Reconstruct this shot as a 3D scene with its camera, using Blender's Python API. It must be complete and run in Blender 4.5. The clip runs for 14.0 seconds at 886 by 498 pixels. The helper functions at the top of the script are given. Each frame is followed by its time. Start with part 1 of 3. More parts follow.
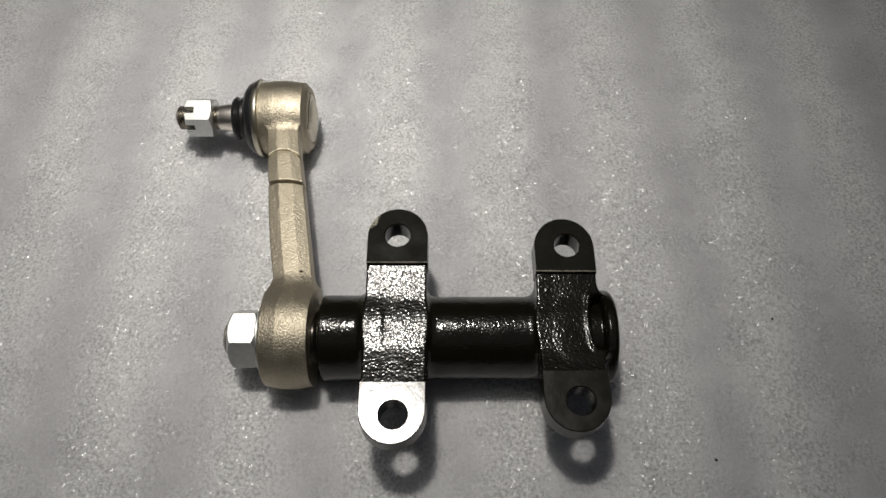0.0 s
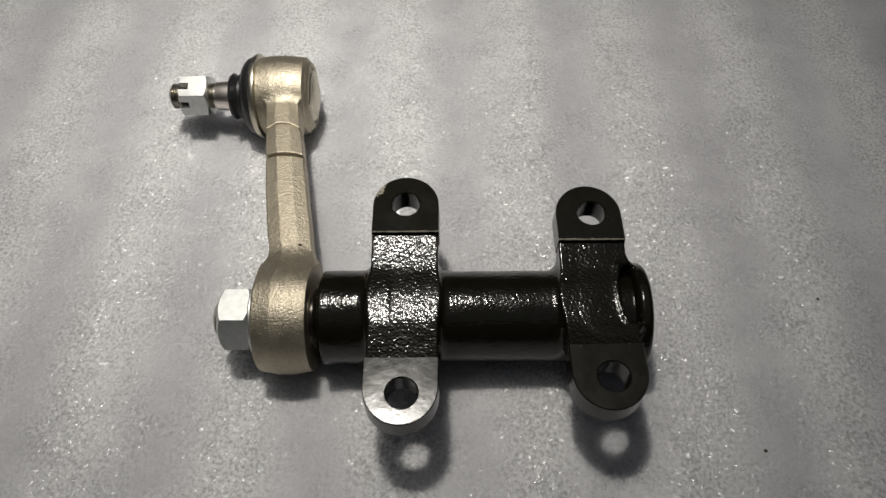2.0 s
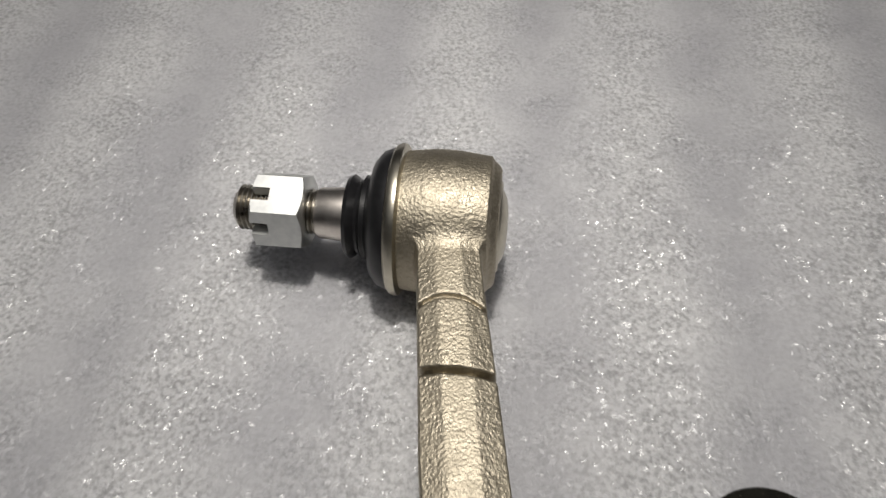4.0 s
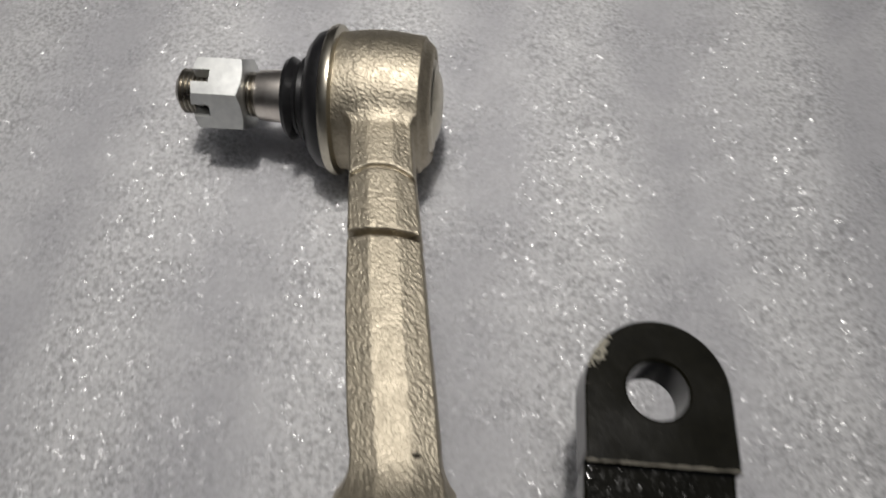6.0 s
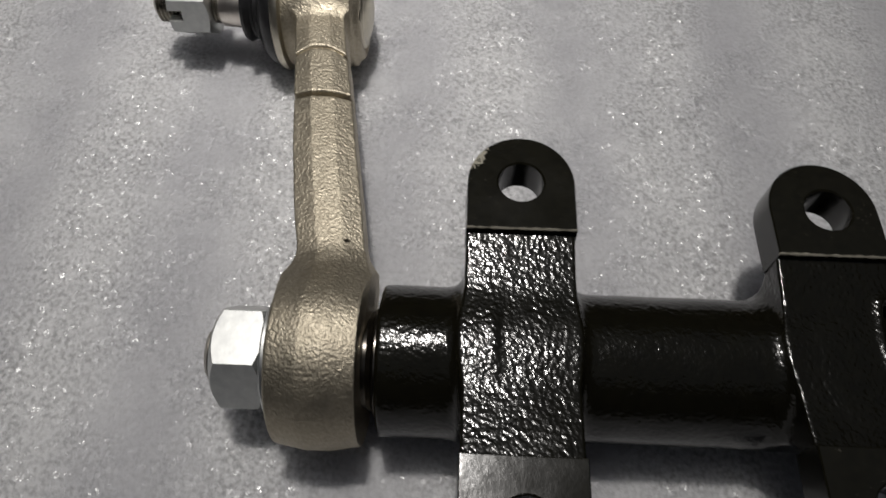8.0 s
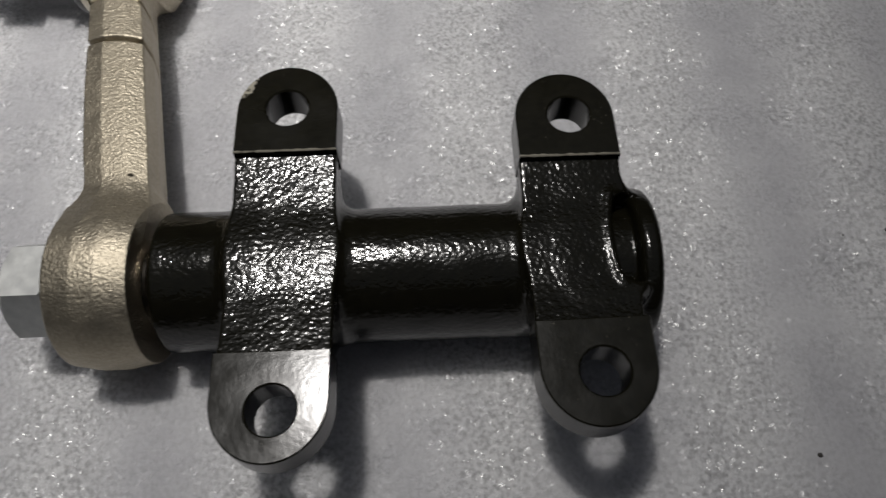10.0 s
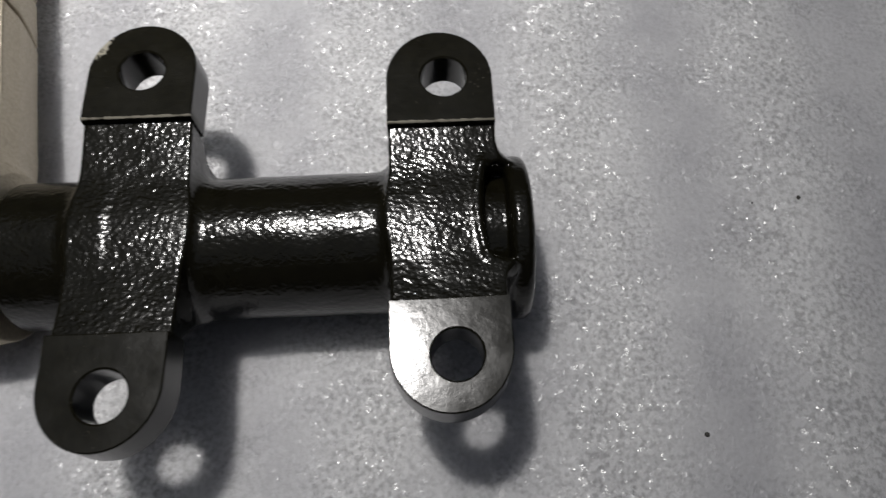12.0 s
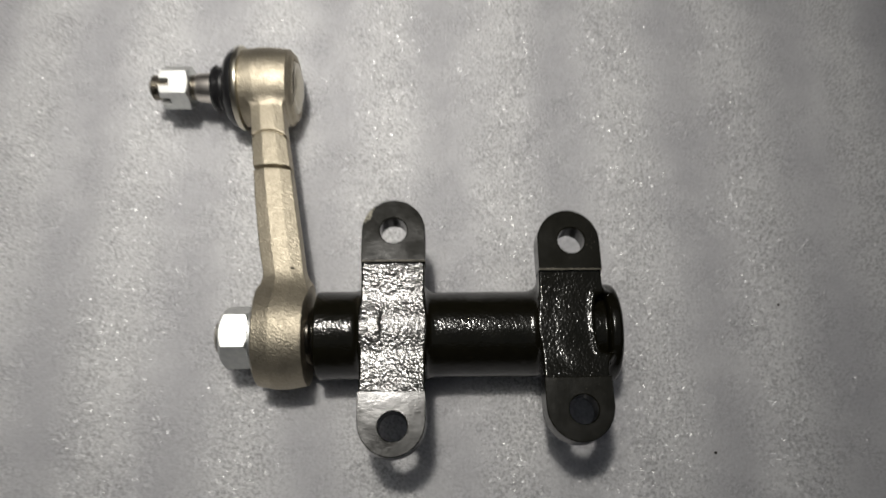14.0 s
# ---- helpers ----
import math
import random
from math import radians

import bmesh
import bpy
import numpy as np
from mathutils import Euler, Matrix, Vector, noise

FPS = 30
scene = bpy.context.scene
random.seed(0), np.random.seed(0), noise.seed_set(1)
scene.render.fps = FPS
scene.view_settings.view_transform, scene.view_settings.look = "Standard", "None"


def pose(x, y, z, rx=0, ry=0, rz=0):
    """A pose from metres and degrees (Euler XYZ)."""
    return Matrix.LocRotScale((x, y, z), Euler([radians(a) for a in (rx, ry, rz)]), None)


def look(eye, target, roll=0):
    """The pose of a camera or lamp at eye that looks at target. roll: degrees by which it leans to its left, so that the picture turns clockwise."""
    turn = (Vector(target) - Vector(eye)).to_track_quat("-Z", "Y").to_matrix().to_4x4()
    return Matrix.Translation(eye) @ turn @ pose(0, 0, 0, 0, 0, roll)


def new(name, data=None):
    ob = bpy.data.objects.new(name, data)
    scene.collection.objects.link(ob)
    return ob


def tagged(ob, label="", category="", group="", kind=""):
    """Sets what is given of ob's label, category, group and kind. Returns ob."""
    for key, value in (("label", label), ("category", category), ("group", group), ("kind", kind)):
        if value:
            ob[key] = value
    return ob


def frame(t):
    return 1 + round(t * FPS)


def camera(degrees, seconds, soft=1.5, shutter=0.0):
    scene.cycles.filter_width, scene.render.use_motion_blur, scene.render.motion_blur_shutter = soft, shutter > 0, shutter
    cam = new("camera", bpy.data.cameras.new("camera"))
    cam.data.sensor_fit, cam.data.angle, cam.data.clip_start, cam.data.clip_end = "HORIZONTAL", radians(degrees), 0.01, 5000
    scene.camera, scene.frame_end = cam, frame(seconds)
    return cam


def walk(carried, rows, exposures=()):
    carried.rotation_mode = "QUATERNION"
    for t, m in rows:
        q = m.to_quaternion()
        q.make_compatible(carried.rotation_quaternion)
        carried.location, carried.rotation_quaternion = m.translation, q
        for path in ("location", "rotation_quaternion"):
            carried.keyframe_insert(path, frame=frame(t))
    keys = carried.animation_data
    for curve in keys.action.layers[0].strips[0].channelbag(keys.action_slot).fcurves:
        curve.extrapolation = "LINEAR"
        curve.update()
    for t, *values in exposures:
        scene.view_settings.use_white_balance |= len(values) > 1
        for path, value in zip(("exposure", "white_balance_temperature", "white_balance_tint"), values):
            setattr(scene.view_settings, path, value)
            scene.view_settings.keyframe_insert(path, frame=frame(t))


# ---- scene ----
cam = camera(64.6, 14.0, shutter=0.4)
METRES, EYE, TILT, LEAN, TURN = 0.68, 0.362, -60.6, 0.0, 0.0
ROWS = [
    (0.0, 0.0, 0.0, 0.0, 0.0, 0.0, -0.0),
    (0.5, -0.0004, -0.0011, -0.001, -0.2, 0.41, -0.07),
    (1.0, -0.0025, 0.0166, -0.0159, 0.1, 1.53, -0.26),
    (1.5, -0.0061, 0.0497, -0.048, 0.1, 2.85, -0.29),
    (2.0, -0.006, 0.0495, -0.0552, 0.37, 4.01, 0.41),
    (2.5, -0.0091, 0.0574, -0.0577, 0.36, 4.54, 0.05),
    (3.0, -0.0277, 0.1097, -0.0385, 0.86, 5.91, -1.03),
    (3.2, -0.0470, 0.1518, -0.0189, 1.88, 5.95, -1.19),
    (3.4, -0.0720, 0.2000, 0.0080, 3.60, 6.00, -2.85),
    (3.5, -0.0848, 0.2229, 0.0225, 4.05, 6.23, -3.53),
    (3.7, -0.1131, 0.2790, 0.0533, 3.94, 7.14, -4.63),
    (4.4, -0.1230, 0.3330, 0.0730, 3.20, 5.60, -4.80),
    (5.8, -0.1064, 0.3266, 0.0592, 1.93, 1.59, -4.21),
    (6.0, -0.0936, 0.3113, 0.0455, 2.83, 1.17, -3.95),
    (6.5, -0.0799, 0.2807, 0.0225, 2.52, 1.46, -3.19),
    (7.0, -0.0731, 0.2612, 0.003, 2.18, 1.57, -2.76),
    (7.2, -0.0725, 0.2545, -0.0020, 1.90, 1.62, -2.80),
    (9.3, -0.0122, 0.2105, -0.0395, -0.30, -2.70, 0.75),
    (9.5, -0.0028, 0.2074, -0.0387, -0.94, -2.91, 1.16),
    (10.0, 0.0279, 0.2102, -0.0399, -1.23, -2.97, 2.1),
    (10.5, 0.0597, 0.2149, -0.0424, -1.26, -3.36, 2.56),
    (11.0, 0.0922, 0.2291, -0.0437, -1.29, -4.36, 3.0),
    (11.5, 0.0965, 0.24, -0.0433, -0.86, -4.95, 3.04),
    (12.0, 0.0861, 0.2272, -0.035, -1.11, -6.74, 2.24),
    (12.5, 0.0495, 0.2129, -0.0056, -0.82, -8.73, 1.41),
    (13.0, 0.0178, 0.205, 0.0117, -1.43, -11.76, 0.56),
    (13.5, 0.0034, 0.1334, 0.0369, -1.46, -11.06, 0.2),
    (14.0, -0.0068, 0.0315, 0.0724, -0.97, -8.56, 0.34),
]
walk(cam, [(t, pose(0, 0, EYE, TILT, LEAN, TURN) @ pose(METRES * x, METRES * y, METRES * z, 90 + pitch, roll, yaw)) for t, x, y, z, yaw, pitch, roll in ROWS],
     exposures=[(0.0, -0.08, 6640, 11), (2.5, 0.0, 6640, 11), (3.5, -0.26, 6580, 12), (6.0, -0.38, 6430, 13), (7.0, -0.40, 6420, 13), (9.5, -0.28, 6400, 13),
                (10.0, -0.20, 6370, 13), (10.5, 0.06, 6330, 13), (11.5, 0.24, 6300, 13), (12.3, 0.20, 6300, 13), (13.0, -0.08, 6450, 12), (14.0, -0.04, 6560, 11)])

# ---- light ----
world = bpy.data.worlds.new("room_air")
scene.world = world
world.use_nodes = True
world.node_tree.nodes["Background"].inputs["Color"].default_value = (0.84, 0.91, 1.0, 1)
world.node_tree.nodes["Background"].inputs["Strength"].default_value = 0.095


def area_lamp(name, eye, target, size, watts, colour):
    data = bpy.data.lights.new(name, "AREA")
    data.shape, data.size, data.energy, data.color, data.spread = "DISK", size, watts, colour, radians(71)
    ob = new(name, data)
    ob.matrix_world = look(eye, target)
    return ob


area_lamp("hanging_lamp_light", (-0.096, 0.311, 0.86), (-0.106, 0.325, 0.0), 0.05, 1.15, (1.0, 0.972, 0.905))

# ---- materials ----


def material(name):
    m = bpy.data.materials.new(name)
    m.use_nodes = True
    nt = m.node_tree
    return m, nt, nt.nodes["Principled BSDF"]


def node(nt, kind, **values):
    n = nt.nodes.new(kind)
    for key, value in values.items():
        n.inputs[key.replace("_", " ")].default_value = value
    return n


def coords(nt):
    return nt.nodes.new("ShaderNodeTexCoord").outputs["Object"]


def noise_tex(nt, scale, detail=3.0, rough=0.55, vec=None):
    n = node(nt, "ShaderNodeTexNoise", Scale=scale, Detail=detail, Roughness=rough)
    nt.links.new(vec or coords(nt), n.inputs["Vector"])
    return n.outputs["Fac"]


def ramp(nt, fac, stops):
    n = nt.nodes.new("ShaderNodeValToRGB")
    els = n.color_ramp.elements
    while len(els) < len(stops):
        els.new(0.5)
    for el, (p, c) in zip(els, stops):
        el.position, el.color = p, (*c, 1) if len(c) == 3 else (c[0], c[0], c[0], 1)
    nt.links.new(fac, n.inputs["Fac"])
    return n.outputs["Color"]


def bump(nt, height, strength, distance, normal=None):
    n = node(nt, "ShaderNodeBump", Strength=strength, Distance=distance)
    nt.links.new(height, n.inputs["Height"])
    if normal:
        nt.links.new(normal, n.inputs["Normal"])
    return n.outputs["Normal"]


def math_node(nt, op, a, b=None):
    n = nt.nodes.new("ShaderNodeMath")
    n.operation = op
    for k, v in enumerate((a, b)):
        if v is None:
            continue
        if isinstance(v, (int, float)):
            n.inputs[k].default_value = v
        else:
            nt.links.new(v, n.inputs[k])
    return n.outputs[0]


def vec_node(nt, op, a, b):
    n = nt.nodes.new("ShaderNodeVectorMath")
    n.operation = op
    for k, v in enumerate((a, b)):
        if isinstance(v, tuple):
            n.inputs[k].default_value = v
        elif v is not None:
            nt.links.new(v, n.inputs["Scale"] if op == "SCALE" and k else n.inputs[k])
    return n.outputs[0]


def surface(name, c0, c1, metallic, r0, r1, scale, bumps, coat=0.0, coat_rough=0.1):
    """Two-tone grain with uneven gloss and layers of relief (scale, strength, metres, detail)."""
    m, nt, p = material(name)
    grain = noise_tex(nt, scale, 4.0)
    nt.links.new(ramp(nt, grain, [(0.3, c0), (0.7, c1)]), p.inputs["Base Color"])
    wear = noise_tex(nt, scale * 0.23, 5.0)
    nt.links.new(ramp(nt, wear, [(0.3, (r0,)), (0.7, (r1,))]), p.inputs["Roughness"])
    p.inputs["Metallic"].default_value = metallic
    p.inputs["Coat Weight"].default_value = coat
    p.inputs["Coat Roughness"].default_value = coat_rough
    normal = None
    for s, strength, dist, detail in bumps:
        normal = bump(nt, noise_tex(nt, s, detail), strength, dist, normal)
    if normal:
        nt.links.new(normal, p.inputs["Normal"])
        nt.links.new(normal, p.inputs["Coat Normal"])
    return m


CAST_BLACK = surface("black_painted_casting", (0.0042, 0.0037, 0.0019), (0.0070, 0.0063, 0.0033), 0.0, 0.13, 0.20, 300,
                     [(1400, 0.15, 0.0002, 1.0)])


def rough_webs(m):
    """Coarse orange-peel skin on the two flat webs, a softer one on the turned tube between."""
    nt = m.node_tree
    p = nt.nodes["Principled BSDF"]
    c = coords(nt)
    split = nt.nodes.new("ShaderNodeSeparateXYZ")
    nt.links.new(c, split.inputs[0])
    near = math_node(nt, "MINIMUM", math_node(nt, "ABSOLUTE", math_node(nt, "ADD", split.outputs[0], 0.0238)),
                     math_node(nt, "ABSOLUTE", math_node(nt, "SUBTRACT", split.outputs[0], 0.0626)))
    strength = ramp(nt, math_node(nt, "MULTIPLY", near, 20.0), [(0.29, (0.36,)), (0.33, (0.34,))])
    b = node(nt, "ShaderNodeBump", Distance=0.0005)
    nt.links.new(strength, b.inputs["Strength"])
    nt.links.new(noise_tex(nt, 820, 1.4, 0.5, c), b.inputs["Height"])
    nt.links.new(p.inputs["Normal"].links[0].from_socket, b.inputs["Normal"])
    nt.links.new(b.outputs["Normal"], p.inputs["Normal"])
    p.inputs["Specular IOR Level"].default_value = 0.52
    return m


rough_webs(CAST_BLACK)
PAD_BLACK = surface("black_painted_machined_face", (0.0062, 0.0056, 0.0030), (0.0100, 0.0091, 0.0051), 0.0, 0.14, 0.22, 400,
                    [(220, 0.16, 0.0003, 2.0), (620, 0.12, 0.00014, 2.0), (2500, 0.2, 0.00006, 2.0)])
PAD_CHIPPED, PAD_NICKED = PAD_BLACK.copy(), PAD_BLACK.copy()
PAD_CHIPPED.name, PAD_NICKED.name = "black_painted_machined_face_chipped", "black_painted_machined_face_nicked"


def chip_paint(m, place, reach):
    """Bare grey steel where the paint has flaked off round one corner."""
    nt = m.node_tree
    p = nt.nodes["Principled BSDF"]
    c = coords(nt)
    off = vec_node(nt, "SUBTRACT", c, place)
    span = nt.nodes.new("ShaderNodeVectorMath")
    span.operation = "LENGTH"
    nt.links.new(vec_node(nt, "MULTIPLY", off, (1.0, 0.6, 0.6)), span.inputs[0])
    ragged = math_node(nt, "ADD", math_node(nt, "MULTIPLY", span.outputs["Value"], 1.0 / reach), noise_tex(nt, 700, 4.0, 0.7, c))
    bare = ramp(nt, math_node(nt, "MULTIPLY", ragged, 0.5), [(0.49, (1.0,)), (0.53, (0.0,))])
    mix = nt.nodes.new("ShaderNodeMix")
    mix.data_type = "RGBA"
    old = p.inputs["Base Color"].links[0].from_socket
    nt.links.new(bare, mix.inputs["Factor"])
    nt.links.new(old, mix.inputs[6])
    mix.inputs[7].default_value = (0.34, 0.32, 0.26, 1)
    nt.links.new(mix.outputs[2], p.inputs["Base Color"])
    return m


ARM_METAL = surface("champagne_cast_steel", (0.39, 0.348, 0.268), (0.51, 0.456, 0.36), 1.0, 0.44, 0.56, 900,
                    [(1300, 0.6, 0.0004, 2.0), (2800, 0.45, 0.00014, 2.0)])
ZINC = surface("zinc_plated_steel", (0.60, 0.61, 0.60), (0.72, 0.73, 0.71), 1.0, 0.36, 0.50, 350, [(600, 0.1, 0.0002, 3.0)])
STEEL = surface("turned_bright_steel", (0.72, 0.66, 0.60), (0.82, 0.77, 0.71), 1.0, 0.30, 0.40, 500, [(1800, 0.08, 0.0001, 2.0)])
THREAD = surface("oiled_thread_steel", (0.30, 0.28, 0.24), (0.42, 0.39, 0.34), 1.0, 0.25, 0.4, 600, [(1500, 0.2, 0.0001, 2.0)])
RING = surface("yellowish_plated_ring", (0.54, 0.50, 0.41), (0.64, 0.60, 0.50), 1.0, 0.28, 0.40, 400, [(900, 0.1, 0.0002, 2.0)])
RUBBER = surface("black_rubber", (0.010, 0.010, 0.011), (0.018, 0.018, 0.019), 0.0, 0.26, 0.4, 500, [(900, 0.1, 0.0002, 2.0)])
DARK_STEEL = surface("oily_steel", (0.15, 0.137, 0.12), (0.24, 0.22, 0.195), 1.0, 0.17, 0.25, 400, [(1200, 0.06, 0.0001, 2.0)])
WALL = surface("grey_wall_paint", (0.30, 0.30, 0.32), (0.34, 0.34, 0.36), 0.0, 0.7, 0.85, 3, [(60, 0.2, 0.002, 3.0)])


def pit(m, x, y, reach):
    """One small dark casting pit."""
    nt = m.node_tree
    p = nt.nodes["Principled BSDF"]
    c = coords(nt)
    off = vec_node(nt, "MULTIPLY", vec_node(nt, "SUBTRACT", c, (x, y, 0.0)), (0.6, 1.0, 0.0))
    span = nt.nodes.new("ShaderNodeVectorMath")
    span.operation = "LENGTH"
    nt.links.new(off, span.inputs[0])
    shade = ramp(nt, math_node(nt, "ADD", math_node(nt, "MULTIPLY", span.outputs["Value"], 0.5 / reach), math_node(nt, "MULTIPLY", noise_tex(nt, 1500, 2.0, 0.5, c), 0.3)), [(0.45, (0.08,)), (0.65, (1.0,))])
    mix = nt.nodes.new("ShaderNodeMix")
    mix.data_type, mix.blend_type = "RGBA", "MULTIPLY"
    mix.inputs["Factor"].default_value = 1.0
    nt.links.new(p.inputs["Base Color"].links[0].from_socket, mix.inputs[6])
    nt.links.new(shade, mix.inputs[7])
    nt.links.new(mix.outputs[2], p.inputs["Base Color"])


pit(ARM_METAL, -0.0742, 0.1698, 0.0008)


def scuffs(m):
    """Fine pale scratches and specks in black paint."""
    nt = m.node_tree
    p = nt.nodes["Principled BSDF"]
    c = coords(nt)
    long = noise_tex(nt, 1.0, 3.0, 0.6, vec_node(nt, "MULTIPLY", c, (260.0, 2400.0, 400.0)))
    dots = noise_tex(nt, 650, 3.0, 0.7, c)
    both = math_node(nt, "MAXIMUM", math_node(nt, "SUBTRACT", long, 0.03), dots)
    add = nt.nodes.new("ShaderNodeMix")
    add.data_type, add.blend_type = "RGBA", "ADD"
    add.inputs["Factor"].default_value = 1.0
    nt.links.new(p.inputs["Base Color"].links[0].from_socket, add.inputs[6])
    nt.links.new(ramp(nt, both, [(0.68, (0.0, 0.0, 0.0)), (0.76, (0.06, 0.055, 0.045))]), add.inputs[7])
    nt.links.new(add.outputs[2], p.inputs["Base Color"])


def edge_wear(m, y, top):
    """A broken line of bare metal along the milled step edge."""
    nt = m.node_tree
    p = nt.nodes["Principled BSDF"]
    c = coords(nt)
    split = nt.nodes.new("ShaderNodeSeparateXYZ")
    nt.links.new(c, split.inputs[0])
    off = math_node(nt, "ABSOLUTE", math_node(nt, "SUBTRACT", split.outputs[1], y + 0.0002))
    off = math_node(nt, "ADD", off, math_node(nt, "MAXIMUM", math_node(nt, "SUBTRACT", top - 0.0006, split.outputs[2]), 0.0))
    worn = math_node(nt, "SUBTRACT", noise_tex(nt, 420, 3.0, 0.6, c), math_node(nt, "MULTIPLY", off, 900.0))
    mix = nt.nodes.new("ShaderNodeMix")
    mix.data_type = "RGBA"
    nt.links.new(ramp(nt, worn, [(0.18, (0.0,)), (0.34, (1.0,))]), mix.inputs["Factor"])
    nt.links.new(p.inputs["Base Color"].links[0].from_socket, mix.inputs[6])
    mix.inputs[7].default_value = (0.30, 0.28, 0.23, 1)
    nt.links.new(mix.outputs[2], p.inputs["Base Color"])


scuffs(PAD_BLACK)
scuffs(PAD_CHIPPED)
scuffs(PAD_NICKED)
edge_wear(PAD_CHIPPED, 0.1687, 0.0488)
edge_wear(PAD_NICKED, 0.1638, 0.0485)
chip_paint(PAD_CHIPPED, (-0.0380, 0.1965, 0.0482), 0.0078)
chip_paint(PAD_NICKED, (0.0752, 0.1918, 0.0482), 0.0040)
FLOOR = surface("grey_screed", (0.22, 0.22, 0.22), (0.30, 0.30, 0.29), 0.0, 0.6, 0.8, 6, [(80, 0.3, 0.003, 4.0)])
DIRT = surface("dark_grit", (0.03, 0.028, 0.025), (0.06, 0.055, 0.05), 0.0, 0.8, 0.9, 900, [])


def foam_material():
    """Closed-cell foam: a pale body that lets some light through, under tiny bubble skins that glint one by one; rough
    and smooth stripes take turns, and the colour holds their light and dark.
    """
    m, nt, p = material("white_packing_foam")
    c = coords(nt)
    cloud = noise_tex(nt, 14, 4.0, 0.6, c)
    tone = nt.nodes.new("ShaderNodeMix")
    tone.data_type, tone.blend_type = "RGBA", "MULTIPLY"
    tone.inputs["Factor"].default_value = 1.0
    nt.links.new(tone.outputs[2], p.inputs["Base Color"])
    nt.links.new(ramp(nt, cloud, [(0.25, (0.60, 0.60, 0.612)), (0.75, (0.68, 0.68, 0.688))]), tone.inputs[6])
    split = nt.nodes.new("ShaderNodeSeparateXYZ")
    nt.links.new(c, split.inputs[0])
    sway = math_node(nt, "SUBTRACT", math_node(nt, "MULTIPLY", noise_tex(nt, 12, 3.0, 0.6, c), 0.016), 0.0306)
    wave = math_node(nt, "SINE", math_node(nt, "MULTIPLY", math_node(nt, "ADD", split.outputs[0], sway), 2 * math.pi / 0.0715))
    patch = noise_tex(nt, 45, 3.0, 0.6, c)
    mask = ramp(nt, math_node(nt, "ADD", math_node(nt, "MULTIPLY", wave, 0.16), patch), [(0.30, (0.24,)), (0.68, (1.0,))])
    # Light and dark of the wrinkle bands, painted into the base colour.
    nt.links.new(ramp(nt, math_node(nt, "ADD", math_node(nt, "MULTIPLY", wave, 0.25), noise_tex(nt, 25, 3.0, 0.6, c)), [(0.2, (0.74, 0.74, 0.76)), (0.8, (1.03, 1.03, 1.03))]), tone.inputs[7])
    relief = node(nt, "ShaderNodeBump", Distance=0.0016)
    nt.links.new(noise_tex(nt, 430, 2.0, 0.55, c), relief.inputs["Height"])
    nt.links.new(math_node(nt, "MULTIPLY", mask, 0.9), relief.inputs["Strength"])
    n0 = relief.outputs["Normal"]
    nt.links.new(n0, p.inputs["Normal"])
    flecks = node(nt, "ShaderNodeTexVoronoi", Scale=660.0, Randomness=1.0)
    nt.links.new(c, flecks.inputs["Vector"])
    shine = nt.nodes.new("ShaderNodeSeparateColor")
    nt.links.new(flecks.outputs["Color"], shine.inputs[0])
    lean = vec_node(nt, "MULTIPLY", vec_node(nt, "SUBTRACT", flecks.outputs["Color"], (0.5, 0.5, 0.5)), (FOAM_TILT, FOAM_TILT, 0.0))
    nt.links.new(math_node(nt, "MULTIPLY", mask, 0.36), p.inputs["Coat Weight"])
    soft = node(nt, "ShaderNodeBump", Distance=0.0006)
    nt.links.new(noise_tex(nt, 430, 2.0, 0.55, c), soft.inputs["Height"])
    unit = vec_node(nt, "NORMALIZE", vec_node(nt, "ADD", soft.outputs["Normal"], lean), None)
    nt.links.new(unit, p.inputs["Coat Normal"])
    # Mottled cell tone; its dark specks put the bumps' shade into the colour.
    mottle_shade = nt.nodes.new("ShaderNodeMix")
    mottle_shade.data_type, mottle_shade.blend_type = "RGBA", "MULTIPLY"
    nt.links.new(mask, mottle_shade.inputs["Factor"])
    nt.links.new(tone.outputs[2], mottle_shade.inputs[6])
    nt.links.new(ramp(nt, noise_tex(nt, 640, 1.5, 0.5, c), [(0.32, (0.66,)), (0.60, (1.10,))]), mottle_shade.inputs[7])
    nt.links.new(mottle_shade.outputs[2], p.inputs["Base Color"])
    gloss = ramp(nt, shine.outputs[2], [(0.05, (0.17,)), (0.5, (0.24,)), (0.95, (0.34,))])
    nt.links.new(gloss, p.inputs["Coat Roughness"])
    p.inputs["Roughness"].default_value = 0.6
    p.inputs["Subsurface Weight"].default_value = 0.84
    p.inputs["Subsurface Radius"].default_value = (1.0, 1.0, 1.0)
    p.inputs["Subsurface Scale"].default_value = 0.032
    p.inputs["Coat IOR"].default_value = 1.82
    return m


FOAM_TILT = 0.78
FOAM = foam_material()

# ---- mesh helpers ----


def part(name, data, mat, parent=None, label="", crease=34):
    """Links a mesh (a bmesh, or verts and faces) as one object under a thing or a part."""
    me = bpy.data.meshes.new(name)
    if isinstance(data, bmesh.types.BMesh):
        data.to_mesh(me)
        data.free()
    else:
        me.from_pydata(data[0], [], data[1])
    me.validate()
    me.materials.append(mat)
    me.shade_smooth()
    me.set_sharp_from_angle(angle=radians(crease))
    ob = new(name, me)
    if parent:
        ob.parent = parent
    if label:
        ob["label"] = label
    return ob


